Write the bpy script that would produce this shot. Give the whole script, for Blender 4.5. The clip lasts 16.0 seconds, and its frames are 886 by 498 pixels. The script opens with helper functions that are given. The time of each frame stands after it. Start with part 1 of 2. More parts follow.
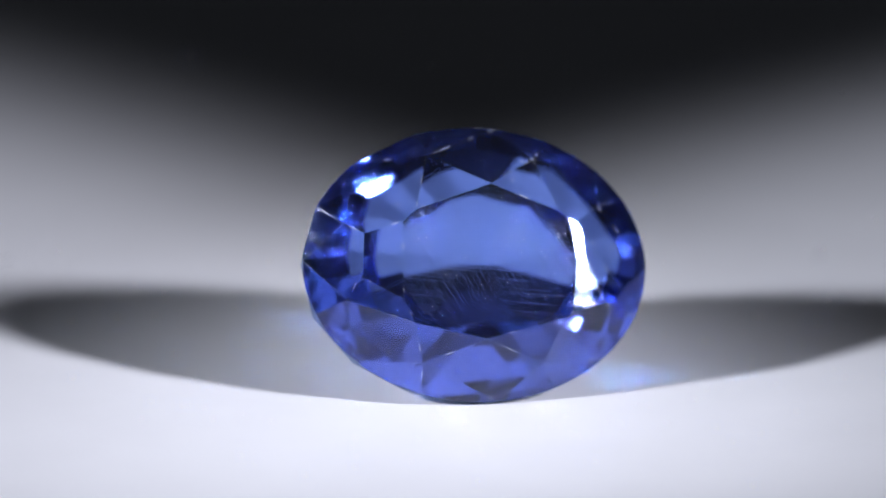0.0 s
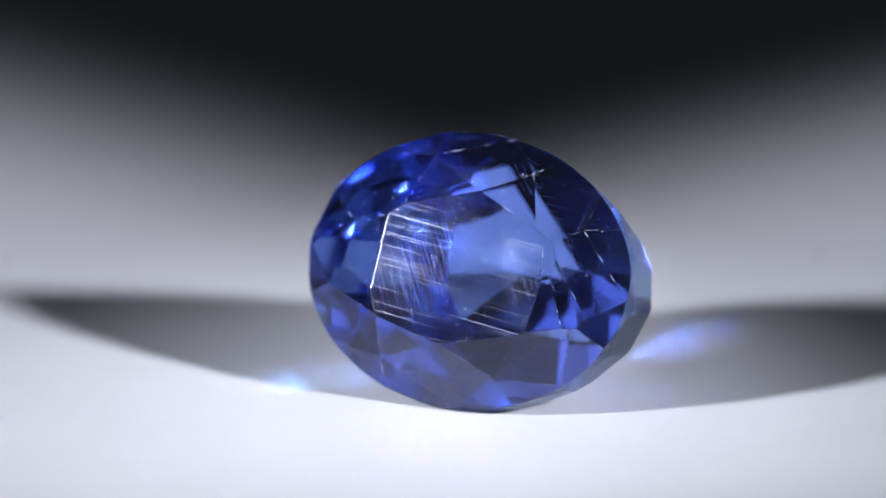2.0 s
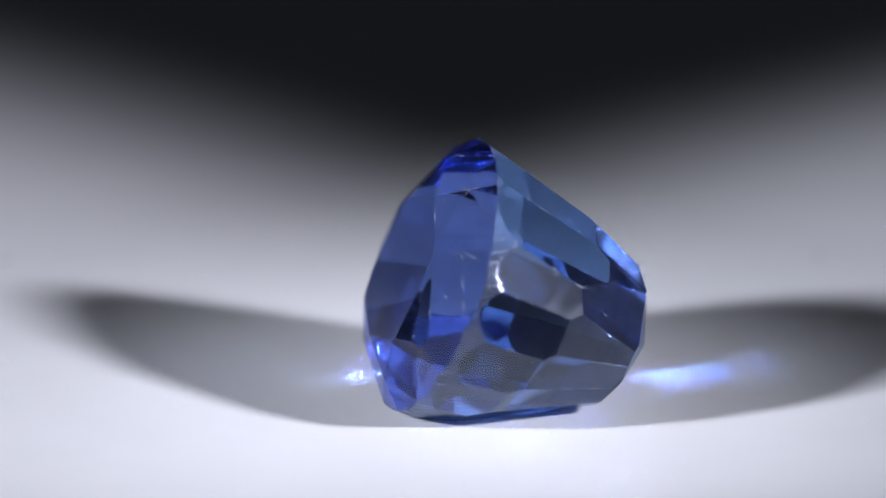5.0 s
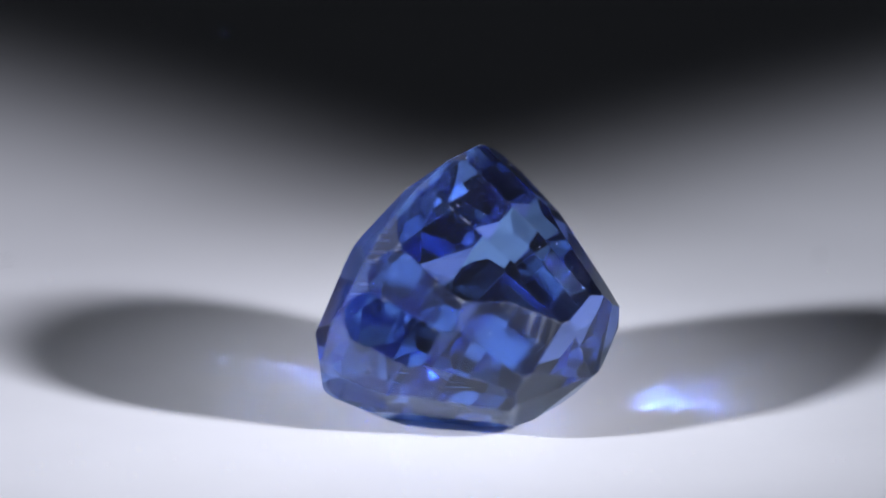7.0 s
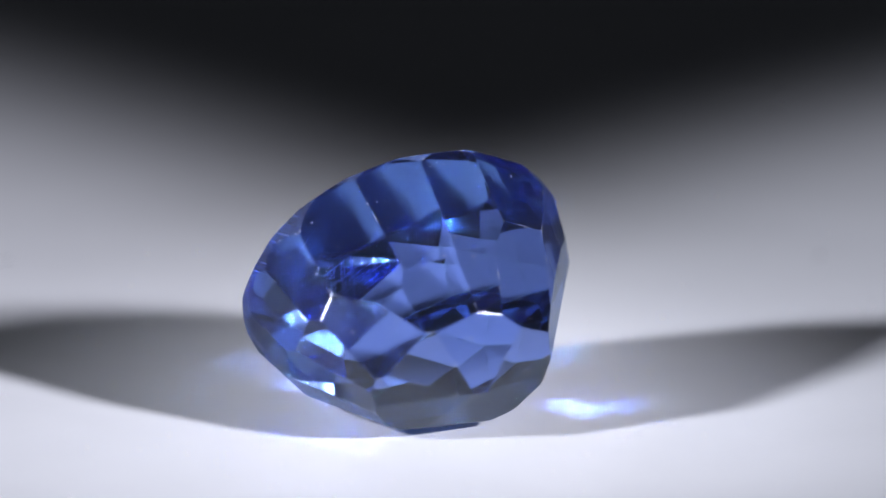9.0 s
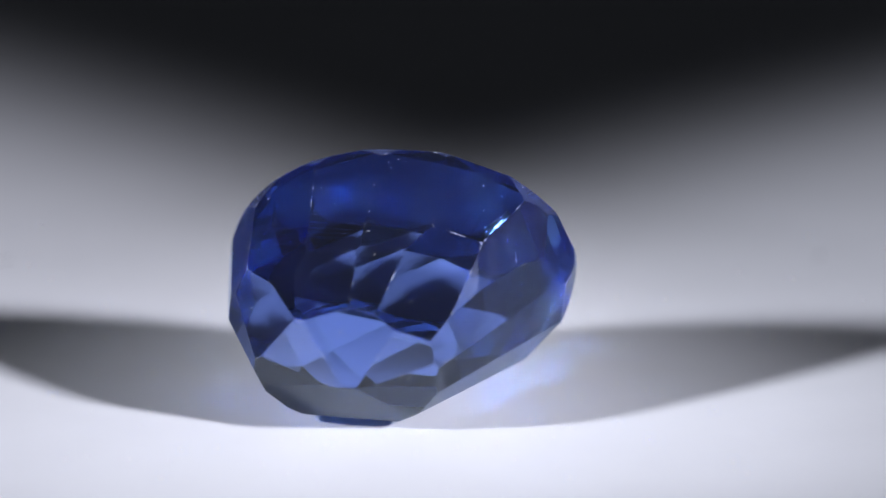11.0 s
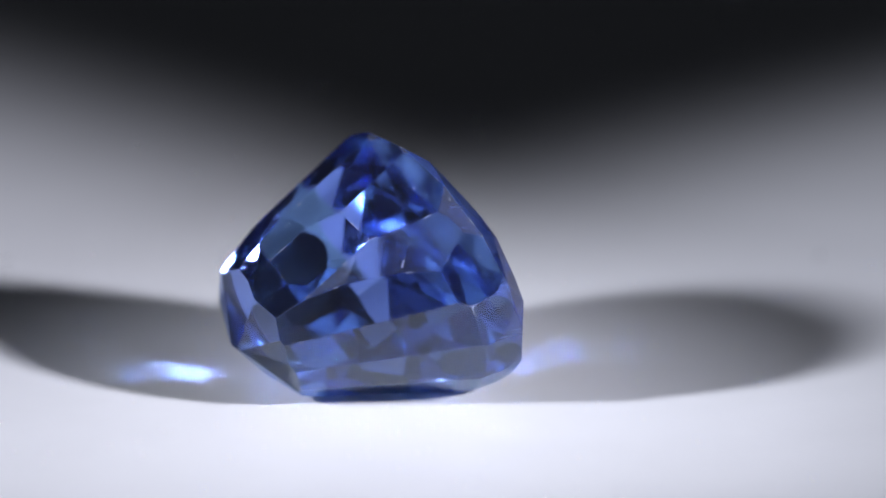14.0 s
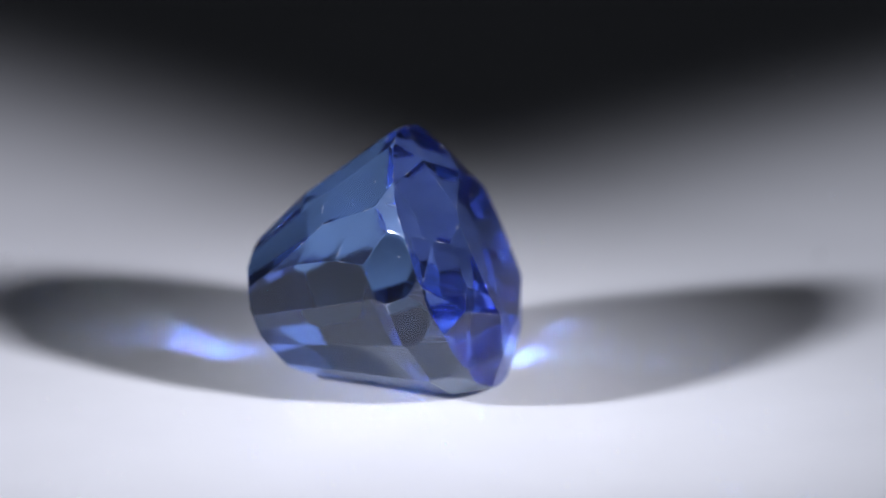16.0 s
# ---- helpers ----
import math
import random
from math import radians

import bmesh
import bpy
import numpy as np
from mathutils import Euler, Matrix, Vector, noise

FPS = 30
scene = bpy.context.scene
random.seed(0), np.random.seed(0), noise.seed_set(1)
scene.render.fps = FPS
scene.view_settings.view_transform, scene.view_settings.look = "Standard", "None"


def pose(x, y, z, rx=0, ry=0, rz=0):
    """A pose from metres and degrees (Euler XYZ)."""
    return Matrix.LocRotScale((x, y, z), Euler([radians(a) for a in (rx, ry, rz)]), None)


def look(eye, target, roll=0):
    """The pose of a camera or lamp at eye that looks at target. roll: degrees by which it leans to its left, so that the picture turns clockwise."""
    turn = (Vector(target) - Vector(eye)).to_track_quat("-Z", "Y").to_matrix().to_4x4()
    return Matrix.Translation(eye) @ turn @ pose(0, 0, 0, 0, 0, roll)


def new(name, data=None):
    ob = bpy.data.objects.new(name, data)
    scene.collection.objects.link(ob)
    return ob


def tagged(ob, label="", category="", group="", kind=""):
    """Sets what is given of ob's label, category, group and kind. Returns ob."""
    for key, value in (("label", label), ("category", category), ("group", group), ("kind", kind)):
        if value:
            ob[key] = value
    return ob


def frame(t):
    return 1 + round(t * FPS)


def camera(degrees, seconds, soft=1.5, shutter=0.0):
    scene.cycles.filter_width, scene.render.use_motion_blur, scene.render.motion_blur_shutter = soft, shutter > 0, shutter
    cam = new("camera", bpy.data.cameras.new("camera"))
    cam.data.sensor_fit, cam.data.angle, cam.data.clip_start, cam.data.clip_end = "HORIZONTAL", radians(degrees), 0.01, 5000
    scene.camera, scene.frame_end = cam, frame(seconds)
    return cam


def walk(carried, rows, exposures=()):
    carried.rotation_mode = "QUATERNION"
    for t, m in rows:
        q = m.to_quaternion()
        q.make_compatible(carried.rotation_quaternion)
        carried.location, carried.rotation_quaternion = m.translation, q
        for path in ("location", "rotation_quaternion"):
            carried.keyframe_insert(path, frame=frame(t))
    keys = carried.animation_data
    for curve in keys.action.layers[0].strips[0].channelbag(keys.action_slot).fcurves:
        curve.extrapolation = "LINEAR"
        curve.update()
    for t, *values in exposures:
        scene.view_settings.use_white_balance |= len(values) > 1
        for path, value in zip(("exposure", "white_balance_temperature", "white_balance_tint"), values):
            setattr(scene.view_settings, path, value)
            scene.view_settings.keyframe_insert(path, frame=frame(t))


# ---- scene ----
MM = 0.001
# A cut stone on a turntable: one turn in 20 s, seen by a fixed macro camera.
ELEV, DIST, AIM = 14.75, 130.1, 3.84
cam = camera(10.14, 16.0, soft=1.6)
EYE = Vector((0, -DIST * math.cos(radians(ELEV)), DIST * math.sin(radians(ELEV)) + AIM)) * MM
VIEW = look(EYE, (0, 0, AIM * MM))
cam.data.dof.use_dof = True
cam.data.dof.focus_distance = 128.2 * MM
cam.data.dof.aperture_fstop = 46.0
walk(cam, [(0.0, VIEW), (16.0, VIEW)])

# ---- light: two small round lamps at the sides, a dim dark studio ----
world = bpy.data.worlds.new("studio_world")
scene.world = world
world.use_nodes = True
world.node_tree.nodes["Background"].inputs["Color"].default_value = (0.78, 0.84, 1.0, 1)
world.node_tree.nodes["Background"].inputs["Strength"].default_value = 0.023


def spot(name, eye, target, watts, size, blend, radius, color):
    data = bpy.data.lights.new(name, "SPOT")
    data.energy, data.spot_size, data.spot_blend = watts, radians(size), blend
    data.shadow_soft_size, data.color = radius * MM, color
    ob = new(name, data)
    ob.matrix_world = look(Vector(eye) * MM, Vector(target) * MM)
    return ob


AZ, UP, FAR = radians(35.7), radians(27.3), 100.0
LAMP_R = (FAR * math.cos(AZ) * math.cos(UP), -FAR * math.sin(AZ) * math.cos(UP), FAR * math.sin(UP))
AZ_L = radians(30.5)
LAMP_L = (-FAR * math.cos(AZ_L) * math.cos(UP), -FAR * math.sin(AZ_L) * math.cos(UP), FAR * math.sin(UP))
LAMPS = (spot("lamp_right", LAMP_R, (-57.0, 26.2, 0), 0.934, 32.5, 0.814, 5.5, (0.955, 0.975, 1.13)),
         spot("lamp_left", LAMP_L, (49.4, 24.0, 0), 0.782, 28.0, 0.807, 5.5, (0.945, 0.975, 1.13)))
# light through the stone keeps its sharp patterns on the sheet
scene.cycles.sample_clamp_indirect = 0.0
scene.cycles.blur_glossy = 0.0
scene.cycles.max_bounces = scene.cycles.glossy_bounces = scene.cycles.transmission_bounces = 28


# ---- materials ----
def material(name):
    m = bpy.data.materials.new(name)
    m.use_nodes = True
    return m, m.node_tree.nodes, m.node_tree.links, m.node_tree.nodes["Principled BSDF"]


def ramp(nodes, stops):
    r = nodes.new("ShaderNodeValToRGB")
    e = r.color_ramp.elements
    while len(e) < len(stops):
        e.new(0.5)
    for el, (p, c) in zip(e, stops):
        el.position, el.color = p, (*((c,) * 3 if isinstance(c, float) else c), 1)
    return r


def mapped(nodes, links, scale, rotate=(0, 0, 0), spin=False):
    """Object coordinates, scaled; spin turns them by each piece's own random angle."""
    co = nodes.new("ShaderNodeTexCoord")
    src = co.outputs["Object"]
    if spin:
        info = nodes.new("ShaderNodeObjectInfo")
        times = nodes.new("ShaderNodeMath")
        times.operation, times.inputs[1].default_value = "MULTIPLY", 37.0
        links.new(info.outputs["Random"], times.inputs[0])
        rot = nodes.new("ShaderNodeVectorRotate")
        rot.rotation_type = "Z_AXIS"
        links.new(src, rot.inputs["Vector"])
        links.new(times.outputs[0], rot.inputs["Angle"])
        src = rot.outputs[0]
    if any(rotate):
        turned = nodes.new("ShaderNodeVectorRotate")
        turned.rotation_type = "EULER_XYZ"
        turned.inputs["Rotation"].default_value = [radians(a) for a in rotate]
        links.new(src, turned.inputs["Vector"])
        src = turned.outputs[0]
    mp = nodes.new("ShaderNodeMapping")
    mp.inputs["Scale"].default_value = scale
    links.new(src, mp.inputs["Vector"])
    return mp.outputs[0]


DEEP, PALE = (0.43, 0.50, 0.96, 1), (0.42, 0.575, 0.81, 1)


def stone(name, color, rough, scratch, lines, angles, spin, relief=0.05, share=0.63, clear=0.99, least=0.25):
    """Blue corundum, paler in the pavilion: clear, with crossing sets of fine polishing lines."""
    m, nodes, links, p = material(name)
    # clear polish over coloured glass: half of each, so that long paths inside grow deeper in colour
    polish, p = p, nodes.new("ShaderNodeBsdfGlass")
    p.inputs["Color"].default_value = color
    polish.inputs["Base Color"].default_value = (*(c * c for c in color[:3]), 1)
    polish.inputs["Transmission Weight"].default_value = 1.0
    polish.inputs["IOR"].default_value = p.inputs["IOR"].default_value = 1.765
    body = nodes.new("ShaderNodeMixShader")
    body.name, body.inputs[0].default_value = "Body", 0.5
    links.new(p.outputs[0], body.inputs[1])
    links.new(polish.outputs[0], body.inputs[2])
    haze = nodes.new("ShaderNodeBsdfDiffuse")
    haze.inputs["Color"].default_value = (0.45, 0.52, 0.85, 1)
    blend = nodes.new("ShaderNodeMixShader")
    blend.name = "Haze"
    blend.inputs[0].default_value = 1 - clear
    links.new(body.outputs[0], blend.inputs[1])
    links.new(haze.outputs[0], blend.inputs[2])
    links.new(blend.outputs[0], nodes["Material Output"].inputs["Surface"])
    total = None
    for i, angle in enumerate(angles):
        n = nodes.new("ShaderNodeTexNoise")
        n.inputs["Scale"].default_value, n.inputs["Detail"].default_value = 1.0, 2.0
        links.new(mapped(nodes, links, (lines * 1000, 220, 220), (0, angle, 0), spin), n.inputs["Vector"])
        thin = ramp(nodes, [(0.0, 0.0), (share, 0.0), (share + 0.06, 1.0)])
        links.new(n.outputs["Fac"], thin.inputs[0])
        patch = nodes.new("ShaderNodeTexNoise")
        patch.inputs["Scale"].default_value = 1.0
        links.new(mapped(nodes, links, (430 + 90 * i, 500, 450), (40 * i, 0, 70 * i)), patch.inputs["Vector"])
        where = ramp(nodes, [(0.0, least), (0.40, least + 0.1), (0.60, 1.0)])
        links.new(patch.outputs["Fac"], where.inputs[0])
        both = nodes.new("ShaderNodeMath")
        both.operation = "MULTIPLY"
        links.new(thin.outputs[0], both.inputs[0])
        links.new(where.outputs[0], both.inputs[1])
        if total is None:
            total = both.outputs[0]
        else:
            most = nodes.new("ShaderNodeMath")
            most.operation = "MAXIMUM"
            links.new(total, most.inputs[0])
            links.new(both.outputs[0], most.inputs[1])
            total = most.outputs[0]
    r = nodes.new("ShaderNodeMapRange")
    r.inputs["To Min"].default_value, r.inputs["To Max"].default_value = rough, rough + scratch
    links.new(total, r.inputs["Value"])
    for shader in (p, polish):
        links.new(r.outputs[0], shader.inputs["Roughness"])
    b = nodes.new("ShaderNodeBump")
    b.inputs["Strength"].default_value, b.inputs["Distance"].default_value = relief, 0.002 * MM
    links.new(total, b.inputs["Height"])
    for shader in (p, polish):
        links.new(b.outputs[0], shader.inputs["Normal"])
    return m


def groove(m, angle, slope):
    """Long parallel scratches, each with one tilted flank."""
    nodes, links = m.node_tree.nodes, m.node_tree.links
    p = nodes["Glass BSDF"]
    n = nodes.new("ShaderNodeTexNoise")
    n.inputs["Scale"].default_value, n.inputs["Detail"].default_value = 1.0, 2.0
    links.new(mapped(nodes, links, (130000, 260, 260), (0, angle, 0)), n.inputs["Vector"])
    thin = ramp(nodes, [(0.0, 0.0), (0.63, 0.0), (0.69, 0.8)])
    links.new(n.outputs["Fac"], thin.inputs[0])
    saw = nodes.new("ShaderNodeTexWave")
    saw.wave_profile = "SAW"
    saw.inputs["Scale"].default_value = 314.16
    saw.inputs["Distortion"].default_value, saw.inputs["Detail Scale"].default_value = 0.6, 1.5
    links.new(mapped(nodes, links, (33.0, 33.0, 33.0)), saw.inputs["Vector"])
    flank = nodes.new("ShaderNodeMath")
    flank.operation = "MULTIPLY"
    links.new(saw.outputs["Fac"], flank.inputs[0])
    links.new(thin.outputs[0], flank.inputs[1])
    b = nodes.new("ShaderNodeBump")
    b.inputs["Strength"].default_value, b.inputs["Distance"].default_value = 1.0, slope * 0.03 * MM
    links.new(flank.outputs[0], b.inputs["Height"])
    links.new(p.inputs["Normal"].links[0].from_socket, b.inputs["Normal"])
    rough = nodes.new("ShaderNodeMath")
    rough.operation, rough.inputs[1].default_value = "MULTIPLY_ADD", 0.08
    links.new(thin.outputs[0], rough.inputs[0])
    links.new(p.inputs["Roughness"].links[0].from_socket, rough.inputs[2])
    for shader in (p, nodes["Principled BSDF"]):
        links.new(b.outputs[0], shader.inputs["Normal"])
        links.new(rough.outputs[0], shader.inputs["Roughness"])


def make_materials():
    mats = {}
    mats["table"] = stone("polished_table", DEEP, 0.0, 0.20, 45, (82,), False, 0.22, 0.585, 0.997, 0.75)
    groove(mats["table"], 30, 0.26)
    mats["crown"] = stone("polished_crown", DEEP, 0.0, 0.07, 30, (0, 65), True, 0.4, 0.6, 0.997)
    mats["pavilion"] = stone("polished_pavilion", PALE, 0.02, 0.05, 20, (0,), True, 0.05, 0.62, 0.993)
    mats["hazy"] = stone("hazy_pavilion", PALE, 0.11, 0.12, 3, (15,), True, 0.02, 0.48, 0.98)
    mats["girdle"] = stone("ground_girdle", PALE, 0.14, 0.25, 20, (90,), False, 0.05, 0.6, 0.95)
    mats["edge"] = stone("worn_edge", PALE, 0.14, 0.3, 30, (0,), False)

    # chipped edges: white where the polish has broken away
    m = mats["edge"]
    nodes, links = m.node_tree.nodes, m.node_tree.links
    chips = nodes.new("ShaderNodeTexNoise")
    chips.inputs["Scale"].default_value, chips.inputs["Detail"].default_value = 1.0, 4.0
    links.new(mapped(nodes, links, (2600, 2600, 2600)), chips.inputs["Vector"])
    bare = ramp(nodes, [(0.0, 0.01), (0.58, 0.01), (0.68, 0.7)])
    links.new(chips.outputs["Fac"], bare.inputs[0])
    links.new(bare.outputs[0], nodes["Haze"].inputs[0])
    nodes["Diffuse BSDF"].inputs["Color"].default_value = (0.62, 0.68, 0.85, 1)

    m, nodes, links, p = material("white_acrylic_sheet")
    n = nodes.new("ShaderNodeTexNoise")
    n.inputs["Detail"].default_value, n.inputs["Scale"].default_value = 5.0, 1.0
    links.new(mapped(nodes, links, (160, 160, 160)), n.inputs["Vector"])
    c = ramp(nodes, [(0.25, (0.76, 0.76, 0.77)), (0.75, (0.82, 0.82, 0.83))])
    links.new(n.outputs["Fac"], c.inputs[0])
    links.new(c.outputs[0], p.inputs["Base Color"])
    fine = nodes.new("ShaderNodeTexNoise")
    fine.inputs["Scale"].default_value, fine.inputs["Detail"].default_value = 1.0, 3.0
    links.new(mapped(nodes, links, (2600, 2600, 2600)), fine.inputs["Vector"])
    b = nodes.new("ShaderNodeBump")
    b.inputs["Strength"].default_value, b.inputs["Distance"].default_value = 0.15, 0.02 * MM
    links.new(fine.outputs["Fac"], b.inputs["Height"])
    links.new(b.outputs[0], p.inputs["Normal"])
    p.inputs["Roughness"].default_value = 0.45
    p.inputs["Specular IOR Level"].default_value = 0.3
    mats["sheet"] = m

    m, nodes, links, p = material("charcoal_felt")
    n = nodes.new("ShaderNodeTexNoise")
    n.inputs["Scale"].default_value = 1.0
    links.new(mapped(nodes, links, (300, 300, 300)), n.inputs["Vector"])
    c = ramp(nodes, [(0.3, (0.012, 0.012, 0.014)), (0.7, (0.022, 0.022, 0.025))])
    links.new(n.outputs["Fac"], c.inputs[0])
    links.new(c.outputs[0], p.inputs["Base Color"])
    p.inputs["Roughness"].default_value = 0.9
    mats["felt"] = m

    m, nodes, links, p = material("grey_dust")
    p.inputs["Base Color"].default_value = (0.03, 0.03, 0.03, 1)
    p.inputs["Roughness"].default_value = 0.9
    mats["speck"] = m
    m, nodes, links, p = material("white_lint")
    p.inputs["Base Color"].default_value = (0.75, 0.76, 0.8, 1)
    p.inputs["Roughness"].default_value = 0.8
    mats["lint"] = m
    return mats


MATS = make_materials()


def part(name, bm, mat, parent=None, label=""):
    me = bpy.data.meshes.new(name)
    bm.to_mesh(me)
    bm.free()
    me.materials.append(mat)
    ob = new(name, me)
    ob.parent = parent
    return tagged(ob, label) if label else ob


# ---- the sheet and the dark studio round it ----
def slab(name, lo, hi, mat, label, category, bevel=0.0):
    bm = bmesh.new()
    bmesh.ops.create_cube(bm, size=1)
    for v in bm.verts:
        v.co = Vector([lo[i] + (v.co[i] + 0.5) * (hi[i] - lo[i]) for i in range(3)])
    if bevel:
        bmesh.ops.bevel(bm, geom=bm.edges[:], offset=bevel, segments=3, affect="EDGES")
    ob = part(name, bm, mat)
    return tagged(ob, label, category, kind="structure")


slab("ground", (-0.45, -0.40, -0.006), (0.45, 0.45, 0.0), MATS["sheet"], "plain white satin acrylic sheet under the stone", "tabletop", 0.002)
slab("floor", (-0.60, -0.60, -0.03), (0.60, 0.60, -0.006), MATS["felt"], "charcoal felt base under the white sheet", "floor")
slab("wall_north", (-0.60, 0.60, -0.03), (0.60, 0.62, 0.60), MATS["felt"], "dark charcoal felt wall of the photo box", "wall")
slab("wall_south", (-0.60, -0.62, -0.03), (0.60, -0.60, 0.60), MATS["felt"], "dark charcoal felt wall of the photo box", "wall")
slab("wall_east", (0.60, -0.62, -0.03), (0.62, 0.62, 0.60), MATS["felt"], "dark charcoal felt wall of the photo box", "wall")
slab("wall_west", (-0.62, -0.62, -0.03), (-0.60, 0.62, 0.60), MATS["felt"], "dark charcoal felt wall of the photo box", "wall")

# ---- the stone, cut by planes as a lapidary would (millimetres) ----
HALF_X, HALF_Y = 4.55, 3.61
CROWN, GIRDLE, KEEL = 1.04, 0.10, 1.60
TABLE_X, TABLE_Y = 2.77, 1.97
TILT, LEAN = 23.0, -2.96


def cut(az, slope, reach, side):
    """A plane in the oval's own measure: cos a x/X + sin a y/Y + side slope z/Y <= reach."""
    n = Vector((math.cos(radians(az)) / HALF_X, math.sin(radians(az)) / HALF_Y, side * slope / HALF_Y))
    return n.normalized(), reach / n.length


def through_three(a, b, c):
    n = (b - a).cross(c - a).normalized()
    if n.dot(a) < 0:
        n = -n
    return n, n.dot(a)


def facing(turn, rise):
    """In the stone's own axes, the way that faces turn degrees to the side of the camera and rise degrees up, as it stands."""
    t, r = radians(turn + 1.1), radians(rise)
    return STAND.to_3x3().transposed() @ Vector((math.cos(r) * math.sin(t), -math.cos(r) * math.cos(t), math.sin(r)))


def flat_at(plane, x, y):
    """The point of a plane over (x, y)."""
    n, d = plane
    return Vector((x, y, (d - n.x * x - n.y * y) / n.z))


def spoke(plane, az, z):
    """The point of a plane at that azimuth and depth."""
    n, d = plane
    return oval((d - n.z * z) / (n.x * math.cos(radians(az)) * HALF_X + n.y * math.sin(radians(az)) * HALF_Y), az, z)


def cut_at(turn, rise, point):
    n = facing(turn, rise)
    return n, n.dot(point)


def oval(r, az, z):
    return Vector((r * math.cos(radians(az)) * HALF_X, r * math.sin(radians(az)) * HALF_Y, z))


# the pavilion's two tiers and the keel vary round the stone: mean, up-down, side-side, long-short
UPPER_SLOPE, UPPER_REACH = (0.182, 0.039, 0.007, -0.036), (1.000, -0.004, 0.010, 0.004)
LOWER_SLOPE, LOWER_REACH = (0.435, -0.030, -0.028, -0.003), (1.112, 0.028, 0.063, 0.013)
KEEL_SLOPE, KEEL_REACH = (2.184, -0.050, -0.175, 0.173), (-0.02, 0.094, 0.085, 0.025)


def round_stone(w, az):
    a = radians(az)
    return w[0] + w[1] * math.sin(a) + w[2] * math.cos(a) + w[3] * math.cos(2 * a)


def stone_planes():
    planes = []
    for i in range(72):
        planes.append(("girdle", *cut((i + 0.5) * 5, 0.0, 1.0, 1)))
    table = cut_at(3.1, 23.6, Vector((0, 0, CROWN)))
    planes.append(("table", *table))
    spot_xy = ((2.67, -0.12), (2.10, 1.30), (0.30, 2.00), (-1.70, 1.28), (-2.32, -0.50), (-1.75, -1.70), (0.15, -2.09), (2.25, -1.49))
    corner = [flat_at(table, x, y) for x, y in spot_xy]
    # the two end kites are each cut in two; the stars beside them lie flatter
    inner_r = cut_at(24.4, 22.8, flat_at(table, 2.66, -0.12))
    outer_r = cut_at(34.6, 26.9, flat_at(inner_r, 3.27, 0.0))
    inner_l = cut_at(-15.5, 23.2, flat_at(table, -2.34, -0.40))
    outer_l = cut_at(-27.4, 23.4, flat_at(inner_l, -3.05, 0.0))
    star_r = cut_at(15.6, 24.3, flat_at(table, 2.46, 0.5))
    low_r = cut_at(16.4, 20.9, flat_at(table, 2.47, -0.8))
    star_l = cut_at(-10.3, 23.9, flat_at(table, -2.05, 0.4))
    high_r, high_l = flat_at(outer_r, HALF_X, 0).z, flat_at(outer_l, -HALF_X, 0).z

    def rim(az):
        """The height of the crown's foot: the crown sits a little askew on the girdle."""
        return (high_r + high_l) / 2 + (high_r - high_l) / 2 * math.cos(radians(az))

    way_of = (0, 45, 83, 134, 180, 225, 277, 317, 360)
    mains = [through_three(corner[k], oval(1, a, rim(a)), oval(1, a, rim(a)) + oval(0.1, a + 90, 0)) for k, a in enumerate(way_of[:8])]
    mains[0], mains[4] = outer_r, outer_l
    for plane in (inner_r, outer_r, inner_l, outer_l, star_r, low_r, star_l):
        planes.append(("crown_facet", *plane))
    for k in range(8):
        n1, n2 = mains[k][0], mains[k - 7][0]
        way = n1.cross(n2)
        at = (n2.cross(way) * mains[k][1] + way.cross(n1) * mains[k - 7][1]) / way.length_squared
        apex = min((at + way.normalized() * (i * 0.02 - 6) for i in range(601)),
                   key=lambda p: abs(math.hypot(p.x / HALF_X, p.y / HALF_Y) - 0.82) + (9 if p.z < 0 or p.z > CROWN + 0.3 else 0))
        if k not in (0, 4):
            planes.append(("crown_facet", *mains[k]))
        if k not in (0, 3, 7):
            planes.append(("crown_facet", *through_three(corner[k], corner[k - 7], apex)))
        b = (way_of[k] + way_of[k + 1]) / 2
        for a in (way_of[k], way_of[k + 1]):
            kite = mains[k] if a == way_of[k] else mains[k - 7]
            edge = oval(1, b, 0)
            half = through_three(oval(1, a, rim(a)), oval(1, b, min(rim(b) + 0.01, flat_at(kite, edge.x, edge.y).z - 0.03)), apex)
            planes.append(("crown_facet", *half))
    cutter = random.Random(4)
    for k in range(16):
        az = 22.5 * k + 11.25 + cutter.uniform(-2, 2)
        if k == 6:
            high = cut_at(-125.7, 22.5, oval(1.02, 146, 0.0))
            middle = cut_at(-129.3, 23.2, spoke(high, 146, -1.4))
            deep = cut_at(-133.6, 24.3, spoke(middle, 146, -3.2))
            planes += [("hazy_facet", *high), ("hazy_facet", *middle), ("hazy_facet", *deep)]
            continue
        s, c = round_stone(UPPER_SLOPE, az) + cutter.uniform(-0.015, 0.015), round_stone(UPPER_REACH, az) - (0.015 if k in (5, 7) else 0.0)
        if k == 1:
            planes.append(("hazy_facet", *cut_at(114.2, 24.2, oval(1.011, 33, -0.15))))
        else:
            planes.append(("pavilion_facet", *cut(az, s, c, -1)))
        az += cutter.uniform(-1.5, 1.5)
        s2, c2 = round_stone(LOWER_SLOPE, az), round_stone(LOWER_REACH, az)
        more = max(0.0, c + 0.085 - c2)
        lower = cut(az, s2 + more + cutter.uniform(-0.01, 0.01), c2 + more, -1)
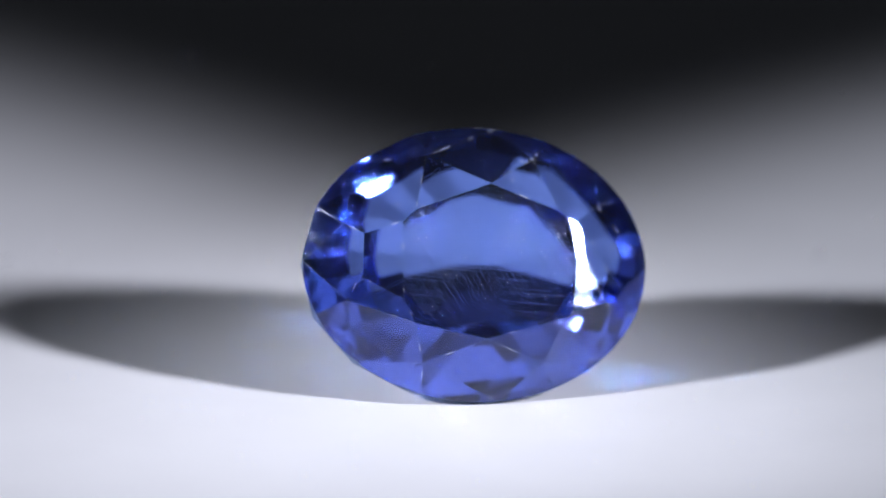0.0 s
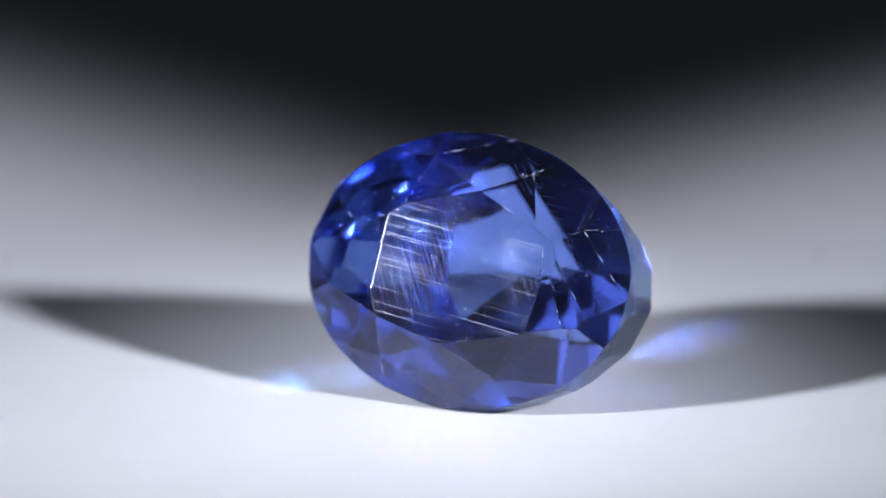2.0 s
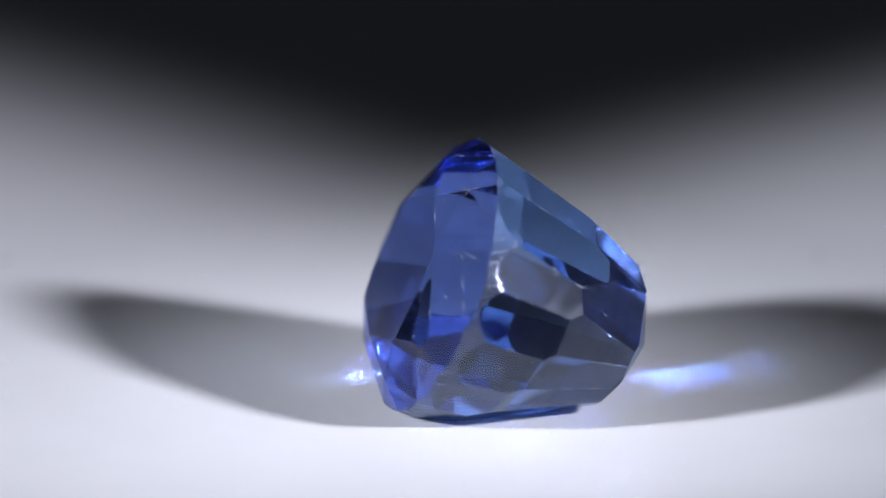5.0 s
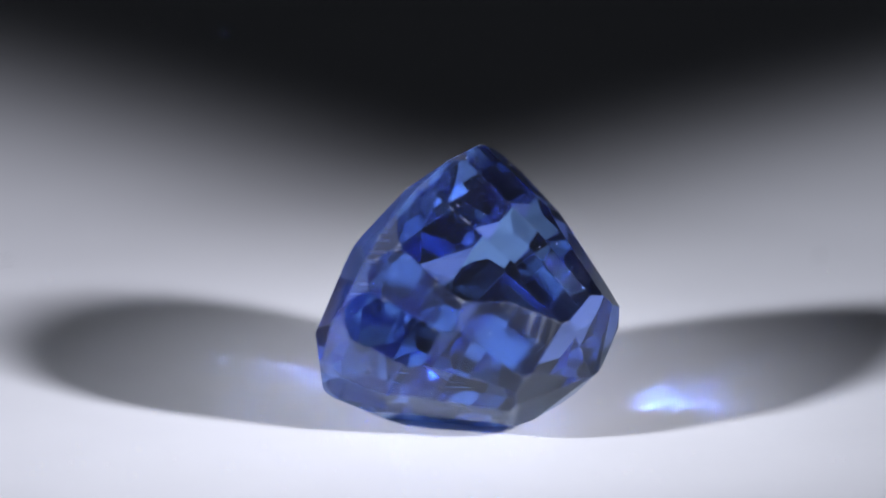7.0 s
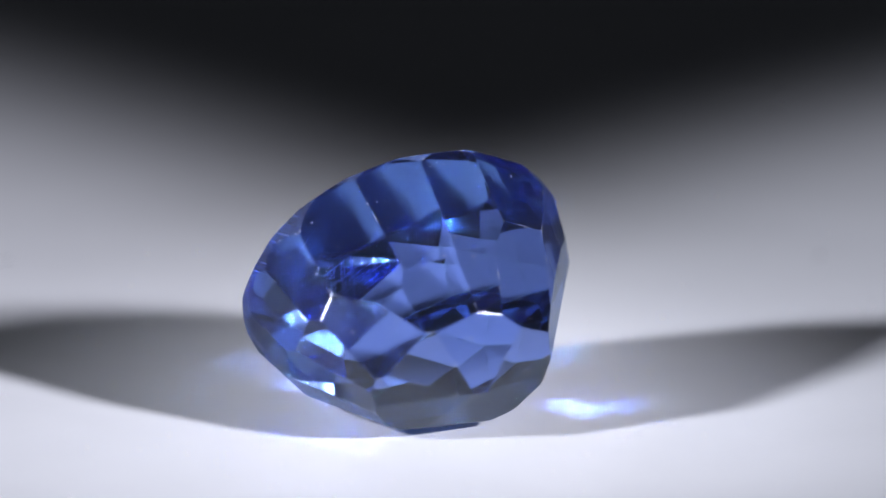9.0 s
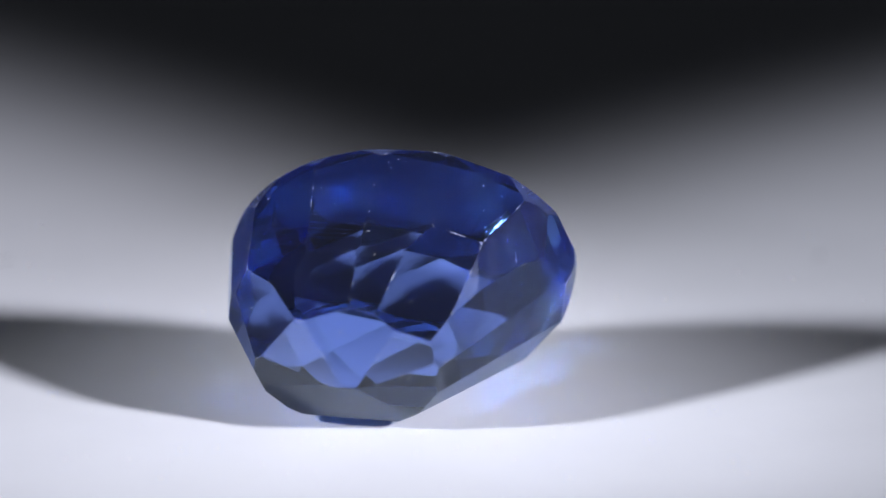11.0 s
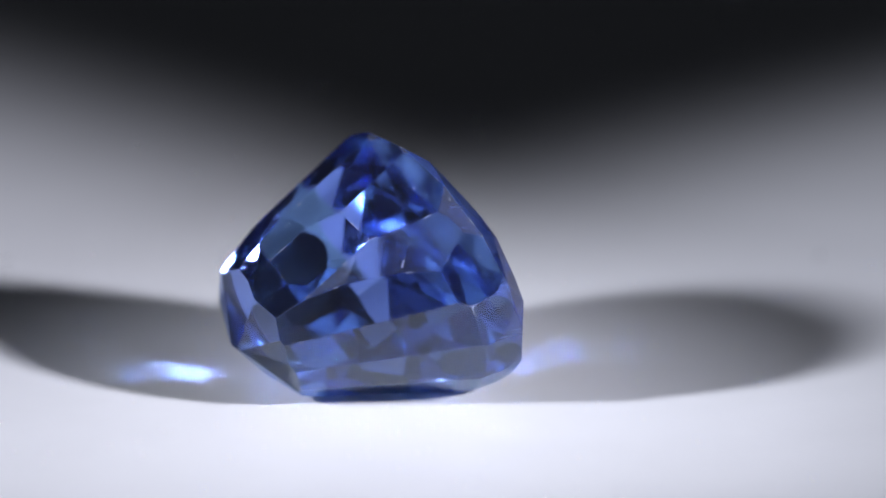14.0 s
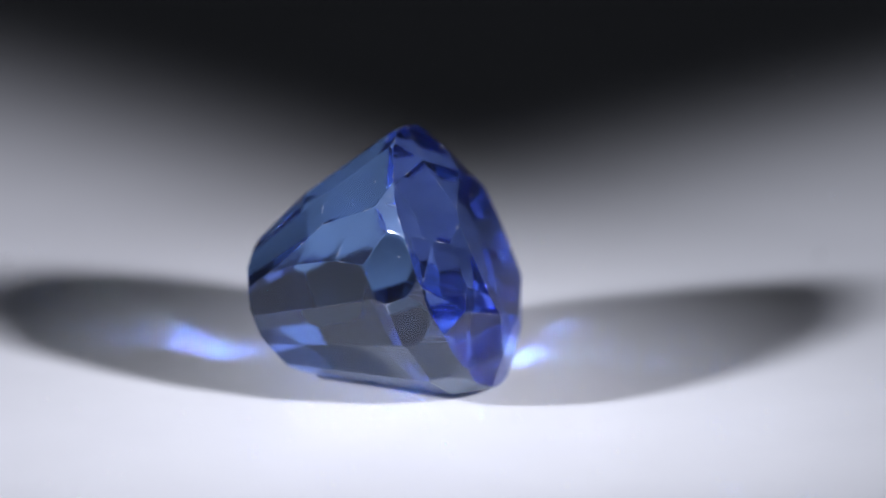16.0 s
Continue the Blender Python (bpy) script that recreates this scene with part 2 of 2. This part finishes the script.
        if k == 1:
            # a worn strip of two cuts runs from here to the keel
            strip = cut_at(135.0, 19.6, spoke(lower, 39, -3.3))
            planes += [("hazy_facet", *strip), ("hazy_facet", *cut_at(136.4, 20.6, spoke(strip, 39, -4.1)))]
        else:
            planes.append(("pavilion_facet", *lower))
    for k in range(8):
        az = 45 * k
        s = round_stone(KEEL_SLOPE, az)
        planes.append(("culet_facet", *cut(az, s, s * KEEL + round_stone(KEEL_REACH, az), -1)))
    return planes


def facet_outline(n, d, planes, own):
    a = n.orthogonal().normalized()
    b = n.cross(a)
    poly = [n * d + 30 * (i * a + j * b) for i, j in ((-1, -1), (1, -1), (1, 1), (-1, 1))]
    for k, (_, m, e) in enumerate(planes):
        if k == own:
            continue
        side = [m.dot(p) - e for p in poly]
        out = []
        for i, p in enumerate(poly):
            if (side[i] <= 0) != (side[i - 1] <= 0):
                out.append(poly[i - 1].lerp(p, side[i - 1] / (side[i - 1] - side[i])))
            if side[i] <= 0:
                out.append(p)
        poly = out
        if len(poly) < 3:
            return []
    return poly


# crown faces the camera and leans back; the stone rests on the lower pavilion
_t, _r = radians(TILT), radians(LEAN)
STAND = Matrix(((math.cos(_r), 0, -math.sin(_r), 0), (0, 1, 0, 0), (math.sin(_r), 0, math.cos(_r), 0), (0, 0, 0, 1))) @ Matrix(
    ((1, 0, 0, 0), (0, math.sin(_t), -math.cos(_t), 0), (0, math.cos(_t), math.sin(_t), 0), (0, 0, 0, 1)))


def build_stone():
    planes = stone_planes()
    faces = [(name, facet_outline(n, d, planes, k)) for k, (name, n, d) in enumerate(planes)]
    low = min((STAND @ p).z for _, f in faces for p in f)
    down = STAND.to_3x3().transposed() @ Vector((0, 0, -1))
    planes.append(("pavilion_facet", down, -(low + 0.20)))
    # a shallow cut behind the resting flat lifts the keel off the sheet
    heel = Vector((0.1, 0.995, -4.1)).normalized()
    planes.append(("culet_facet", STAND.to_3x3().transposed() @ heel, heel.dot(Vector((0, 2.86, low + 0.20)))))
    faces = [(name, facet_outline(n, d, planes, k)) for k, (name, n, d) in enumerate(planes)]
    lift = Matrix.Translation((0, 0, 0.006 - (low + 0.20))) @ STAND
    bm = bmesh.new()
    kinds = []
    for name, f in faces:
        if len(f) < 3:
            continue
        vs = [bm.verts.new(lift @ p) for p in f]
        bm.faces.new(vs)
        kinds.append(name)
    tag = bm.faces.layers.int.new("kind")
    for face, name in zip(bm.faces, kinds):
        face[tag] = ("girdle", "table", "crown_facet", "pavilion_facet", "culet_facet", "", "hazy_facet").index(name)
    bmesh.ops.remove_doubles(bm, verts=bm.verts[:], dist=0.035)
    bmesh.ops.dissolve_degenerate(bm, dist=0.02, edges=bm.edges[:])
    bmesh.ops.recalc_face_normals(bm, faces=bm.faces[:])
    worn = [e for e in bm.edges if len(e.link_faces) == 2 and not all(f[tag] == 0 for f in e.link_faces) and e.calc_length() > 0.1]
    made = bmesh.ops.bevel(bm, geom=worn, offset=0.007, segments=1, affect="EDGES", clamp_overlap=False)
    for f in made["faces"]:
        f[tag] = 5
    return bm, tag


def emit(name, faces, mat, parent, label=""):
    """One mesh object from some faces of the stone, in metres."""
    bm = bmesh.new()
    known = {}
    for f in faces:
        for v in f.verts:
            if v not in known:
                known[v] = bm.verts.new(v.co * MM)
        bm.faces.new([known[v] for v in f.verts])
    for f in bm.faces:
        f.smooth = name == "girdle"
    return part(name, bm, mat, parent, label)


def make_sapphire():
    root = new("gemstone")
    tagged(root, "oval faceted deep blue sapphire lying tilted on a white sheet", "gemstone")
    bm, tag = build_stone()
    groups = {k: [f for f in bm.faces if f[tag] == k] for k in range(7)}
    emit("table_facet", groups[1], MATS["table"], root, "large flat top facet with fine polishing scratches")
    emit("girdle", groups[0], MATS["girdle"], root, "thin ground girdle band around the widest outline")
    emit("worn_edge", groups[5], MATS["edge"], root, "lightly worn bright edges between facets")
    for k, name, key in ((2, "crown_facet", "crown"), (3, "pavilion_facet", "pavilion"), (4, "culet_facet", "pavilion"), (6, "pavilion_facet", "hazy")):
        for f in groups[k]:
            emit(name, [f], MATS[key], root)
    specks = bmesh.new()
    pick = random.Random(11)
    sides = [f for f in bm.faces if f[tag] != 5 and f.calc_area() > 0.05]
    for f in pick.choices(sides, [f.calc_area() for f in sides], k=170):
        turn_at = pick.randrange(1, len(f.verts) - 1)
        u, v = pick.random(), pick.random()
        if u + v > 1:
            u, v = 1 - u, 1 - v
        a, b, c = f.verts[0].co, f.verts[turn_at].co, f.verts[turn_at + 1].co
        at = a + (b - a) * u + (c - a) * v
        if at.z < 0.05:
            continue
        size = pick.choice((0.004, 0.004, 0.005, 0.006, 0.008, 0.012))
        m = Matrix.Translation((at + f.normal * size * 0.3) * MM) @ Matrix.Rotation(pick.uniform(0, 6), 4, f.normal)
        bmesh.ops.create_icosphere(specks, subdivisions=1, radius=size * MM, matrix=m @ Matrix.Diagonal((pick.uniform(1, 2.6), 1, 1, 1)))
    tagged(part("lint", specks, MATS["lint"], root, "tiny white specks of lint on the facets"), kind="stuff")
    bm.free()
    return root


SAPPHIRE = make_sapphire()


# ---- small things ----
def dust(name, x, y, size, label):
    bm = bmesh.new()
    bmesh.ops.create_icosphere(bm, subdivisions=2, radius=size * MM)
    for v in bm.verts:
        v.co *= 0.8 + 0.5 * noise.noise(v.co * 9000 + Vector((x, y, 0)))
        v.co.z *= 0.6
    low = min(v.co.z for v in bm.verts)
    for v in bm.verts:
        v.co.z -= low
    ob = part(name, bm, MATS["speck"])
    ob.location = (x * MM, y * MM, 0)
    return tagged(ob, label, "dust", "specks on the sheet")


# still specks laid on the sheet in place of marks on the camera's glass
dust("dust_speck", -12.6, 13.2, 0.07, "tiny dark grey speck added on the sheet, standing in for a mark on the camera's glass")
dust("dust_speck", 10.9, 13.8, 0.07, "tiny dark grey speck added on the sheet, standing in for a mark on the camera's glass")


def motions():
    rate, face_on, off = 18.16, 0.45, Vector((0.953, -0.13, 0))
    rows = []
    for i in range(33):
        t = i * 0.5
        turn = Matrix.Rotation(-radians(rate * (t - face_on)), 4, "Z")
        place = (turn @ off + Vector((-0.134, 0, 0))) * MM
        rows.append((t, Matrix.Translation(place) @ turn))
    walk(SAPPHIRE, rows)


motions()
